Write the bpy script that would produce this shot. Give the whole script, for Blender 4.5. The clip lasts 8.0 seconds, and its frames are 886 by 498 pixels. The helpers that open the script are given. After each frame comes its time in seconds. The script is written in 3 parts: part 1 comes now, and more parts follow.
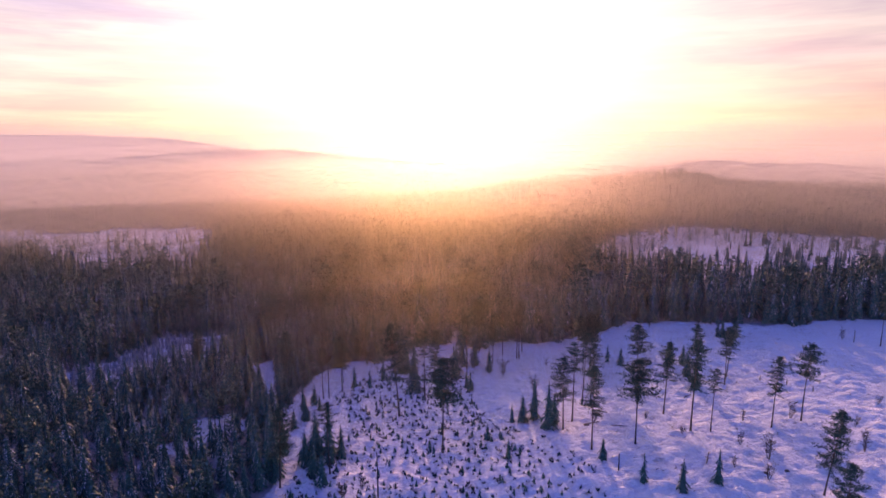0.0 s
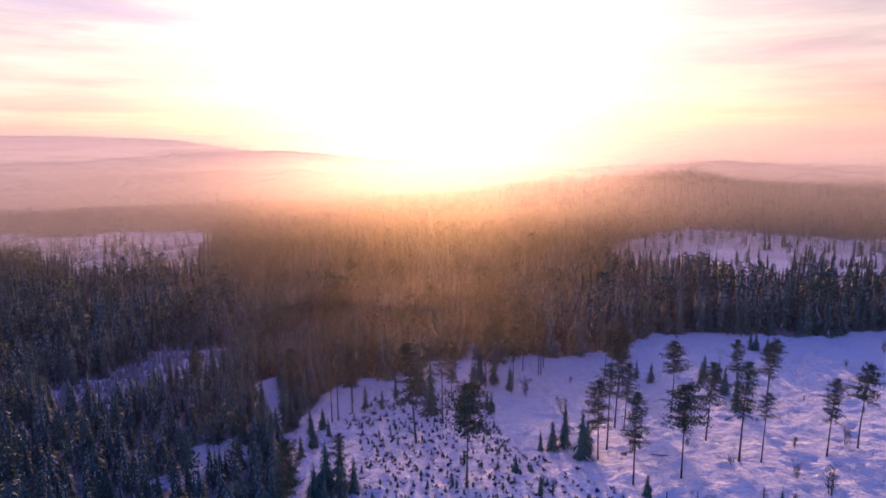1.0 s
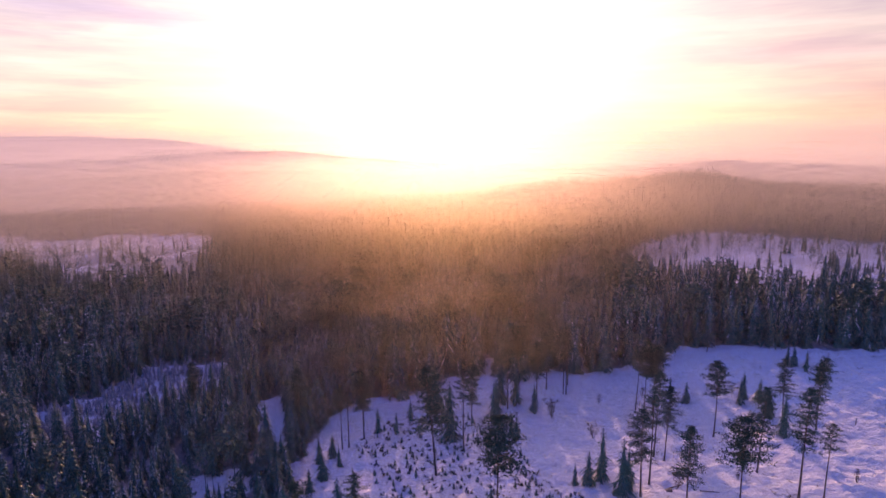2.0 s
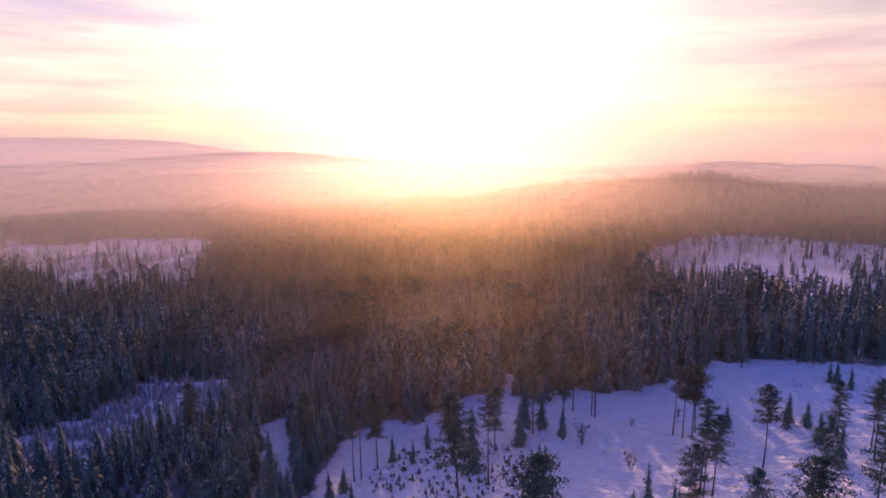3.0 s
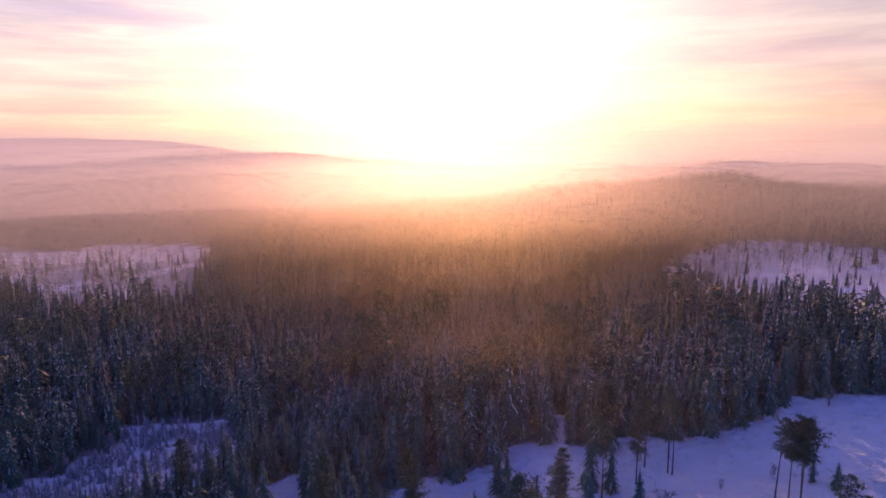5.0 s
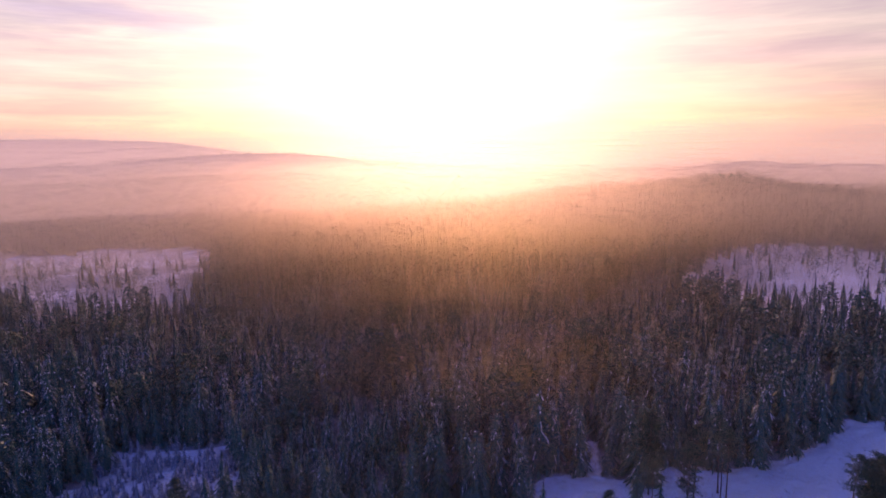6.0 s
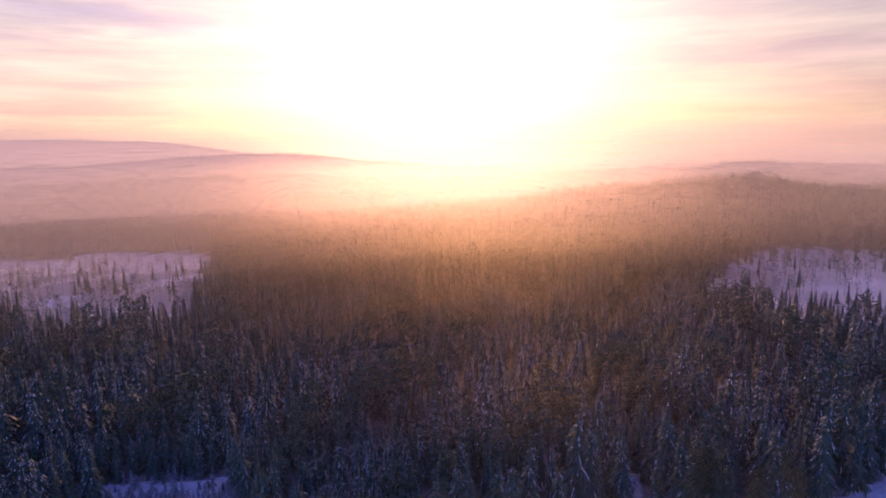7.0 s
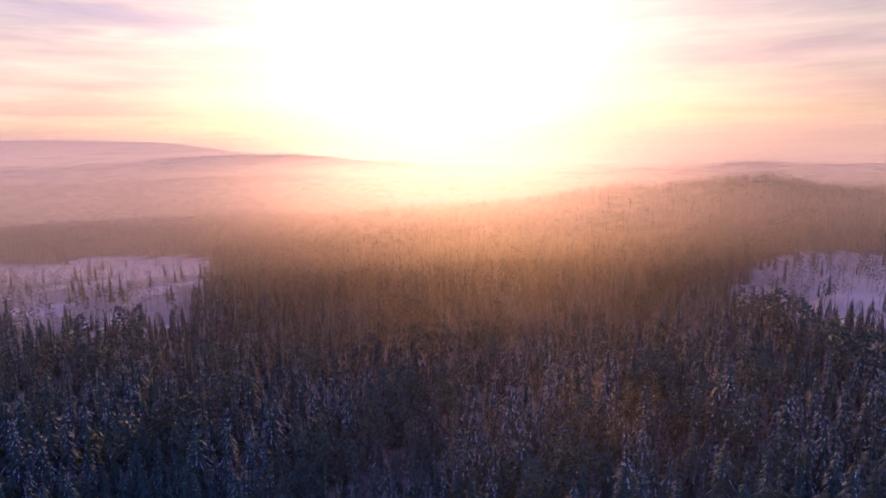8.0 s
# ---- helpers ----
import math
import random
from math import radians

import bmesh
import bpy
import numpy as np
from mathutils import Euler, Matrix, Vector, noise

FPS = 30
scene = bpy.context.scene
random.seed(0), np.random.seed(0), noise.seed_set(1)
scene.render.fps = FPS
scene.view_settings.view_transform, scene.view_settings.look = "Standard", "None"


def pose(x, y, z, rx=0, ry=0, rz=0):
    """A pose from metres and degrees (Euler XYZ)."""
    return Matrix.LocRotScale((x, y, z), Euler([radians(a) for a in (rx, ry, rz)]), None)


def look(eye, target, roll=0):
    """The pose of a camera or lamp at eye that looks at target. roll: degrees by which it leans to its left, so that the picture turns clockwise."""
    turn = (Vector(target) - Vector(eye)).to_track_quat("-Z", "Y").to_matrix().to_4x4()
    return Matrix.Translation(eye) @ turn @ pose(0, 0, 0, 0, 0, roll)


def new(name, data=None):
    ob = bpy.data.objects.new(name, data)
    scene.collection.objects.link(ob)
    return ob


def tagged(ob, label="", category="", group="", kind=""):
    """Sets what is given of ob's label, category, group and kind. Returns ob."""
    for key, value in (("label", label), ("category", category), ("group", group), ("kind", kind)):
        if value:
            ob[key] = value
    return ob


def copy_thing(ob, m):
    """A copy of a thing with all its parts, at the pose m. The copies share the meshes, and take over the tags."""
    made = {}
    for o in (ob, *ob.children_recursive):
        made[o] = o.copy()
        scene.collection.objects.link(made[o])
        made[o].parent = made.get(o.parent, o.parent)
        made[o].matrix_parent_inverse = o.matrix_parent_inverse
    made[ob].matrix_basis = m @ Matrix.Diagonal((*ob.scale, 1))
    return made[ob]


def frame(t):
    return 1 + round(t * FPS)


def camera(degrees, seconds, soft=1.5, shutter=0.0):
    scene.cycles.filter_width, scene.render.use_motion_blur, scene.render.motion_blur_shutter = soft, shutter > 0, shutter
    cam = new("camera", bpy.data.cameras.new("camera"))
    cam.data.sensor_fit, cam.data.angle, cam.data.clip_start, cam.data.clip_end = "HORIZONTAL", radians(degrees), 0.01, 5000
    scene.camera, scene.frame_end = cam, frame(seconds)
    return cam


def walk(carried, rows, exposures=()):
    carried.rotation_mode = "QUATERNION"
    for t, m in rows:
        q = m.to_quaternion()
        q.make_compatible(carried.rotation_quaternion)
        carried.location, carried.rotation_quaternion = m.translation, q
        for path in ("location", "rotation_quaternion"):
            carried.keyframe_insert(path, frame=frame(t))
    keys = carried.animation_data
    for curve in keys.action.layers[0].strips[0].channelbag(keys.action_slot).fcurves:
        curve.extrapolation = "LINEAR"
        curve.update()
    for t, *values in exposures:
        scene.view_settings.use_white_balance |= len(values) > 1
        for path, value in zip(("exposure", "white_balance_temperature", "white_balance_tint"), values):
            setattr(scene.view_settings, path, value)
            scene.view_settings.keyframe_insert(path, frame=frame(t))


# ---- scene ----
cam = camera(71.4, 8.0, soft=1.6)
METRES, EYE, TILT, LEAN, TURN = 99.83, 60.0, 0.0, -1.6, 0.0
ROWS = [
    (0.0, 0.0, 0.0, 0.0, -0.38, -10.37, 2.07),
    (0.5, -0.0198, 0.0589, 0.0007, -0.4, -10.37, 2.11),
    (1.0, -0.0399, 0.1181, 0.0017, -0.39, -10.35, 2.17),
    (1.5, -0.0603, 0.1777, 0.0028, -0.4, -10.35, 2.2),
    (3.0, -0.1183, 0.3526, 0.0049, -0.39, -10.27, 2.3),
    (3.5, -0.1376, 0.4117, 0.0055, -0.41, -10.26, 2.35),
    (4.0, -0.1576, 0.471, 0.007, -0.4, -10.31, 2.39),
    (4.5, -0.178, 0.5307, 0.008, -0.4, -10.32, 2.41),
    (6.0, -0.2386, 0.708, 0.0106, -0.42, -10.25, 2.52),
    (6.5, -0.2587, 0.7673, 0.0116, -0.38, -10.26, 2.59),
    (7.0, -0.2793, 0.8267, 0.0126, -0.31, -10.25, 2.59),
    (7.5, -0.2998, 0.8868, 0.0137, -0.27, -10.21, 2.62),
    (8.0, -0.3203, 0.9472, 0.0142, -0.26, -10.22, 2.64),
]
walk(cam, [(t, pose(0, 0, EYE, TILT, LEAN, TURN) @ pose(METRES * x, METRES * y, METRES * z, 90 + pitch, roll, yaw)) for t, x, y, z, yaw, pitch, roll in ROWS],
     exposures=((0.0, 0.20), (4.0, 0.11), (8.0, -0.04)))

# ---------------------------------------------------------------- sky and sun
SUN_EL, SUN_AZ, GLOW_EL = radians(14.0), radians(0.4), radians(9.5)
SUN_DIR = Vector((math.sin(SUN_AZ) * math.cos(SUN_EL), math.cos(SUN_AZ) * math.cos(SUN_EL), math.sin(SUN_EL)))

GLOW_DIR = Vector((math.sin(SUN_AZ) * math.cos(GLOW_EL), math.cos(SUN_AZ) * math.cos(GLOW_EL), math.sin(GLOW_EL)))  # brightest part of the veil below the sun


class Nodes:
    """Short hand for a node tree."""

    def __init__(self, tree):
        self.tree = tree
        tree.nodes.clear()

    def add(self, kind, props=None, **inputs):
        n = self.tree.nodes.new(kind)
        for k, v in (props or {}).items():
            setattr(n, k, v)
        for k, v in inputs.items():
            self.put(n, k, v)
        return n

    def put(self, n, key, v):
        socket = n.inputs[int(key[1:])] if key[0] == "i" and key[1:].isdigit() else n.inputs[key.replace("_", " ")]
        if isinstance(v, bpy.types.NodeSocket):
            self.tree.links.new(v, socket)
        else:
            socket.default_value = v

    def math(self, op, a, b=0.0, c=0.0):
        return self.add("ShaderNodeMath", {"operation": op}, i0=a, i1=b, i2=c).outputs[0]

    def vmath(self, op, a, b=(0, 0, 0)):
        return self.add("ShaderNodeVectorMath", {"operation": op}, i0=a, i1=b)

    def mix(self, f, a, b, blend="MIX"):
        n = self.add("ShaderNodeMix", {"data_type": "RGBA", "blend_type": blend}, i0=f, i6=a, i7=b)
        return n.outputs[2]

    def noise(self, vec, scale, detail=4.0, rough=0.55):
        return self.add("ShaderNodeTexNoise", None, Vector=vec, Scale=scale, Detail=detail, Roughness=rough).outputs["Fac"]

    def ramp(self, fac, *stops):
        n = self.add("ShaderNodeValToRGB", None, Fac=fac)
        e = n.color_ramp.elements
        while len(e) < len(stops):
            e.new(0.5)
        for el, (p, c) in zip(e, stops):
            el.position, el.color = p, (*c, 1) if len(c) == 3 else c
        return n.outputs[0]


CLOUD_BANDS = [(27, 6.3, 12, 1.0, (0.72, 0.62, 0.86)), (33, 3.2, 8, 1.0, (0.84, 0.70, 0.88)), (-27, 9.7, 9, 0.8, (0.66, 0.66, 1.0)),
               (-27, 8.2, 9, 0.35, (1.35, 1.35, 1.2)), (-28, 11.2, 10, 0.5, (1.35, 1.3, 1.2)), (-36, 11.8, 5, 0.6, (0.68, 0.58, 0.80)), (33, 11.5, 9, 1.2, (0.80, 0.75, 1.0)), (24, 4.5, 9, 0.4, (1.22, 1.15, 1.08))]


def make_world():
    world = bpy.data.worlds.new("winter_sky")
    scene.world = world
    world.use_nodes = True
    n = Nodes(world.node_tree)
    way = n.vmath("NORMALIZE", n.add("ShaderNodeTexCoord").outputs["Generated"]).outputs[0]
    sep = n.add("ShaderNodeSeparateXYZ", None, Vector=way)
    up = n.math("MAXIMUM", sep.outputs[2], 0.0)
    sky = n.add("ShaderNodeTexSky", {"sky_type": "NISHITA", "sun_disc": False, "sun_elevation": SUN_EL,
                                     "sun_rotation": SUN_AZ, "altitude": 300.0, "air_density": 1.0, "dust_density": 2.0})
    n.put(sky, "Vector", way)
    # thin lit cloud veil: pink low down, mauve above, blue-violet overhead
    veil = n.ramp(up, (0.0, (0.80, 0.50, 0.41)), (0.09, (0.84, 0.58, 0.49)), (0.20, (0.70, 0.54, 0.53)),
                  (0.42, (0.195, 0.19, 0.52)), (1.0, (0.10, 0.14, 0.53)))
    # away from the sun: red and green dimmed, blue raised to fill shaded sides
    facing = n.math("MULTIPLY_ADD", sep.outputs[1], 0.5, 0.5)
    veil = n.mix(1.0, veil, n.mix(facing, (0.36, 0.68, 1.55, 1), (1, 1, 1, 1)), "MULTIPLY")
    east = n.math("MULTIPLY_ADD", sep.outputs[0], -0.22, 1.0)
    veil = n.mix(1.0, veil, n.add("ShaderNodeCombineColor", None, i0=east, i1=east, i2=east).outputs[0], "MULTIPLY")
    # cirrus streaks
    wide = n.vmath("MULTIPLY", way, (2.2, 2.2, 21.0)).outputs[0]
    streak = n.noise(wide, 1.6, 6.0, 0.6)
    light = n.ramp(streak, (0.36, (0.80, 0.73, 0.88)), (0.50, (1, 1, 1)), (0.64, (1.3, 1.25, 1.2)))
    veil = n.mix(1.0, veil, light, "MULTIPLY")
    thread = n.noise(n.vmath("MULTIPLY", way, (3.0, 3.0, 70.0)).outputs[0], 1.3, 5.0, 0.55)
    veil = n.mix(1.0, veil, n.ramp(thread, (0.34, (0.94, 0.92, 0.97)), (0.50, (1, 1, 1)), (0.68, (1.10, 1.09, 1.07))), "MULTIPLY")
    # single cloud bands: azimuth, elevation, half length, half height in degrees, tint
    azimuth = n.math("MULTIPLY", n.math("ARCTAN2", sep.outputs[0], sep.outputs[1]), 57.3)
    ripple = n.math("MULTIPLY_ADD", n.noise(n.vmath("MULTIPLY", way, (5.0, 5.0, 30.0)).outputs[0], 1.5, 4.0), 2.4, -1.2)
    elevation = n.math("ADD", n.math("MULTIPLY", n.math("ARCSINE", sep.outputs[2]), 57.3), ripple)
    for az, el, long, high, tint in CLOUD_BANDS:
        u = n.math("DIVIDE", n.math("SUBTRACT", azimuth, az), long)
        v = n.math("DIVIDE", n.math("SUBTRACT", elevation, n.math("MULTIPLY_ADD", u, -0.25, el)), high)
        mask = n.math("EXPONENT", n.math("MULTIPLY", n.math("ADD", n.math("MULTIPLY", u, u), n.math("MULTIPLY", v, v)), -1.0))
        veil = n.mix(mask, veil, n.mix(1.0, veil, (*tint, 1), "MULTIPLY"))
    # aureole of the veiled sun
    cosine = n.vmath("DOT_PRODUCT", way, tuple(GLOW_DIR)).outputs["Value"]
    angle = n.math("ARCCOSINE", n.math("MINIMUM", cosine, 1.0))
    near = n.math("MULTIPLY", n.math("EXPONENT", n.math("MULTIPLY", angle, -1 / radians(6.5))), 1.35)
    broad = n.math("MULTIPLY", n.math("EXPONENT", n.math("MULTIPLY", angle, -1 / radians(16.0))), 0.24)
    ring = n.mix(1.0, (1.0, 0.97, 0.91, 1), n.add("ShaderNodeCombineColor", None, i0=near, i1=near, i2=near).outputs[0], "MULTIPLY")
    ring2 = n.mix(1.0, (1.0, 0.80, 0.68, 1), n.add("ShaderNodeCombineColor", None, i0=broad, i1=broad, i2=broad).outputs[0], "MULTIPLY")
    total = n.mix(1.0, n.mix(1.0, veil, ring, "ADD"), ring2, "ADD")
    a = n.add("ShaderNodeBackground", None, Color=n.mix(1.0, sky.outputs[0], (0.80, 0.63, 0.68, 1), "MULTIPLY"), Strength=0.05)
    b = n.add("ShaderNodeBackground", None, Color=total, Strength=0.72)
    both = n.add("ShaderNodeAddShader", None, i0=a.outputs[0], i1=b.outputs[0])
    n.add("ShaderNodeOutputWorld", None, Surface=both.outputs[0])


make_world()
sun_data = bpy.data.lights.new("sun", "SUN")
sun_data.energy, sun_data.angle, sun_data.color = 3.6, radians(0.6), (1.0, 0.54, 0.37)
sun = new("sun", sun_data)
sun.matrix_world = look(SUN_DIR * 800, (0, 0, 0))


# ---------------------------------------------------------------- materials
def material(name):
    m = bpy.data.materials.new(name)
    m.use_nodes = True
    return m, Nodes(m.node_tree)


def finish(n, shader):
    n.add("ShaderNodeOutputMaterial", None, Surface=shader)


def snow_material(name, ground=False):
    m, n = material(name)
    where = n.add("ShaderNodeTexCoord").outputs["Object"] if ground else n.add("ShaderNodeNewGeometry").outputs["Position"]
    tone = n.noise(where, 0.05 if ground else 0.4, 5.0)
    fine = n.noise(where, 2.3, 6.0, 0.62)
    base = n.mix(tone, (0.80, 0.82, 0.87, 1), (0.88, 0.88, 0.90, 1))
    bump = n.add("ShaderNodeBump", None, Strength=0.6, Distance=0.3, Height=fine)
    normal = bump.outputs[0]
    if ground:
        # litter, heather tips and twigs that stand out of the snow
        litter = n.noise(where, 0.9, 8.0, 0.7)
        patch = n.noise(where, 0.07, 3.0)
        dark = n.ramp(n.math("ADD", n.math("MULTIPLY", litter, 0.75), n.math("MULTIPLY", patch, 0.30)), (0.60, (0, 0, 0)), (0.69, (1, 1, 1)))
        base = n.mix(n.math("MULTIPLY", dark, 0.55), base, (0.16, 0.13, 0.11, 1))
        # wooded ground: needle litter and undergrowth, plus painted darkness under the canopy
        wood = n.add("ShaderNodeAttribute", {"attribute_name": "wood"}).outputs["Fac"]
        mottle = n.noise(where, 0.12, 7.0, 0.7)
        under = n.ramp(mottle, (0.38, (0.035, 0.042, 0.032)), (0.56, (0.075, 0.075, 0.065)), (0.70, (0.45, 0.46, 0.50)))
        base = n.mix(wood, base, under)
        coarse = n.noise(n.vmath("MULTIPLY", where, (0.8, 1.25, 1.0)).outputs[0], 0.55, 5.0, 0.6)
        bump2 = n.add("ShaderNodeBump", None, Strength=0.9, Distance=1.6, Height=coarse, Normal=normal)
        normal = bump2.outputs[0]
    p = n.add("ShaderNodeBsdfPrincipled", None, Base_Color=base, Roughness=0.9, Normal=normal)
    p.inputs["Specular IOR Level"].default_value = 0.06
    finish(n, p.outputs[0])
    return m


def needle_material(name, dark, light, through_light, rime, glow=(0.16, 0.13, 0.05)):
    m, n = material(name)
    where = n.add("ShaderNodeNewGeometry")
    big = n.noise(where.outputs["Position"], 0.11, 3.0)
    isle = where.outputs["Random Per Island"]
    base = n.mix(n.math("MULTIPLY_ADD", isle, 0.5, n.math("MULTIPLY", big, 0.5)), (*dark, 1), (*light, 1))
    rnd = n.add("ShaderNodeObjectInfo").outputs["Random"]
    base = n.mix(n.math("MULTIPLY", rnd, 0.35), base, (0.030, 0.046, 0.034, 1))
    # hoar frost on part of the needles; blue skylight is painted into it
    frost = n.ramp(n.noise(where.outputs["Position"], 1.7, 4.0, 0.6), (0.45, (0, 0, 0)), (0.70, (1, 1, 1)))
    base = n.mix(n.math("MULTIPLY", frost, rime), base, (0.20, 0.33, 0.45, 1))
    p = n.add("ShaderNodeBsdfPrincipled", None, Base_Color=base, Roughness=0.55)
    p.inputs["Specular IOR Level"].default_value = 0.12
    t = n.add("ShaderNodeBsdfTranslucent", None, Color=(*glow, 1))
    mix = n.add("ShaderNodeMixShader", None, i0=through_light, i1=p.outputs[0], i2=t.outputs[0])
    finish(n, mix.outputs[0])
    return m


def bark_material(name, low, high, split):
    m, n = material(name)
    where = n.add("ShaderNodeTexCoord").outputs["Object"]
    stretched = n.vmath("MULTIPLY", where, (6.0, 6.0, 1.2)).outputs[0]
    grain = n.noise(stretched, 2.0, 6.0, 0.65)
    z = n.add("ShaderNodeSeparateXYZ", None, Vector=where).outputs[2]
    blend = n.math("SMOOTH_MIN", 1.0, n.math("MAXIMUM", n.math("MULTIPLY_ADD", z, 0.2, -0.2 * split), 0.0), 0.1)
    base = n.mix(blend, (*low, 1), (*high, 1))
    base = n.mix(n.math("MULTIPLY", grain, 0.7), base, (0.03, 0.025, 0.022, 1))
    bump = n.add("ShaderNodeBump", None, Strength=0.7, Distance=0.03, Height=grain)
    p = n.add("ShaderNodeBsdfPrincipled", None, Base_Color=base, Roughness=0.85, Normal=bump.outputs[0])
    finish(n, p.outputs[0])
    return m


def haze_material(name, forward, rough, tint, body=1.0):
    """Stand-in for haze and glare, tinted: passes light nearly straight, spreads the rest."""
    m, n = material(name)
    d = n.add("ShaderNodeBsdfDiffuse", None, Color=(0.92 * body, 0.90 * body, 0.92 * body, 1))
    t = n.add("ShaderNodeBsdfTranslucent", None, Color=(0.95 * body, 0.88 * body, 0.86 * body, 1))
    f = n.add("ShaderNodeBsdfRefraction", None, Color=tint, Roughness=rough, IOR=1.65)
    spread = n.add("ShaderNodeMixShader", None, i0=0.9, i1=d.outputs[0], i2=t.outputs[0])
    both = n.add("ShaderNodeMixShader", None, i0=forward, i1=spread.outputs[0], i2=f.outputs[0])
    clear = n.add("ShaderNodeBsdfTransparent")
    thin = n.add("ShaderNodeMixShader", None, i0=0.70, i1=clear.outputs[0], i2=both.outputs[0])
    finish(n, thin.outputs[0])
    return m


# one haze in three tints, near to far; warm glow put into the colour
NEAR_VEIL = haze_material("near_haze_veil", 0.98, 0.64, (0.91, 0.80, 0.55, 1))
MID_VEIL = haze_material("mid_haze_veil", 0.68, 0.84, (0.52, 0.42, 0.35, 1), 0.9)
FAR_VEIL = haze_material("far_haze_veil", 0.20, 0.80, (1, 0.87, 0.76, 1), 0.84)
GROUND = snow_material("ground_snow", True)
SNOW = snow_material("bough_snow")
SPRUCE = needle_material("spruce_needles", (0.030, 0.100, 0.070), (0.070, 0.172, 0.122), 0.03, 0.35)
FROSTED = needle_material("frosted_needles", (0.20, 0.23, 0.28), (0.40, 0.44, 0.54), 0.03, 0.6)
HEATHER = needle_material("heather_twigs", (0.025, 0.035, 0.035), (0.06, 0.075, 0.075), 0.02, 0.2)
PINE = needle_material("pine_needles", (0.022, 0.066, 0.046), (0.050, 0.120, 0.080), 0.03, 0.05)
BARK = bark_material("pine_bark", (0.10, 0.075, 0.06), (0.24, 0.12, 0.06), 5.0)
DARK_BARK = bark_material("spruce_bark", (0.09, 0.075, 0.065), (0.10, 0.08, 0.07), 5.0)
ROCK = bark_material("boulder_rock", (0.16, 0.13, 0.12), (0.2, 0.17, 0.15), 0.0)
TWIG = bark_material("twig_bark", (0.12, 0.09, 0.075), (0.13, 0.09, 0.075), 2.0)


# ---------------------------------------------------------------- land form
def step(a, b, v):
    s = np.clip((v - a) / (b - a), 0, 1)
    return s * s * (3 - 2 * s)


def inside(poly, x, y):
    """1 inside the polygon, for arrays."""
    x, y = np.asarray(x, float), np.asarray(y, float)
    hit = np.zeros(x.shape, bool)
    for (x0, y0), (x1, y1) in zip(poly, poly[1:] + poly[:1]):
        cross = (y0 > y) != (y1 > y)
        at = x0 + (y - y0) * (x1 - x0) / (y1 - y0 if y1 != y0 else 1e-9)
        hit ^= cross & (x < at)
    return hit


CLEARING = [(-33, -160), (-32, 95), (-30, 101), (-31, 113), (-34, 126), (-42, 137), (-47, 148), (-54, 162), (-47.5, 167), (-45.5, 160), (-42.5, 148),
            (-38, 137), (-35, 133), (-34.5, 142), (-33.5, 150), (-33, 158), (-25, 164), (-16, 163.5), (-11, 166), (-7, 171), (-2, 172.5), (1, 174), (4.5, 185), (7.5, 186), (4, 172), (10, 168.5),
            (19, 176.5), (26, 174.5), (34, 175), (42, 178), (48, 180), (61, 192), (72, 194.5), (80, 194), (95, 189.5), (104, 187), (132, 192),
            (160, 192), (230, 205), (270, 120), (210, -160)]
GLADE = [(-106, 160), (-92, 144), (-80, 147), (-72, 156), (-62, 166), (-61, 178), (-68, 186), (-80, 192), (-92, 190), (-89, 178), (-96, 168)]
FIELD_LEFT = [(-330, 330), (-254, 345), (-209, 330), (-172, 290), (-157, 281), (-123, 288), (-123, 306), (-135, 355),
              (-148, 397), (-160, 445), (-227, 465), (-269, 450), (-380, 470)]
FIELD_RIGHT = [(62, 284), (90, 264), (117, 244), (146, 236), (170, 229), (260, 212), (340, 210), (330, 330), (250, 350), (205, 372), (168, 402), (135, 390),
               (107, 366), (86, 340), (72, 312)]
PLANTED = [(-27, 90), (-28, 104), (-18, 118), (-26, 140), (-20, 149), (-4, 152), (6, 145), (8, 132), (13, 120), (20, 112), (27, 100), (28, 88)]

RIDGE_X = [-600, -300, -40, 30, 62, 100, 160, 235, 285, 330, 400, 700]
RIDGE_Z = [-6, -5, 0, 2, 9, 11, 12, 16, 6, 0, -5, -8]
AZ = [-180, -60, -35, -29, -23, -14, -9, -3, 4, 12, 19, 24, 31, 36, 60, 180]
HILL_SETS = [  # distance, depth, crest height by azimuth
    (950, 130, [-18, -18, -14, -20, -14, -24, -28, -30, -30, -30, -30, -28, -25, -22, -18, -18]),
    (1350, 220, [0, 0, -20, -20, -20, -22, -25, -28, -20, -5, 0, 9, 6, 0, 5, 0]),
    (1900, 320, [10, 10, 2, 8, 20, 24, 6, -15, -30, -40, -50, -50, -50, -40, 10, 10]),
    (3500, 600, [90, 90, 82, 78, 60, -35, -80, -90, -100, -110, -110, -110, -110, -100, 60, 90]),
]


def wave(x, y, size, seed):
    """Smooth unevenness of about +-1 at the given size."""
    r = np.random.RandomState(seed)
    total = np.zeros(np.shape(x))
    for k in range(7):
        a, ph, s = r.uniform(0, 6.28), r.uniform(0, 6.28), r.uniform(0.7, 1.6)
        total = total + np.sin((x * math.cos(a) + y * math.sin(a)) * 6.28 * s / size + ph)
    return total / 3.2


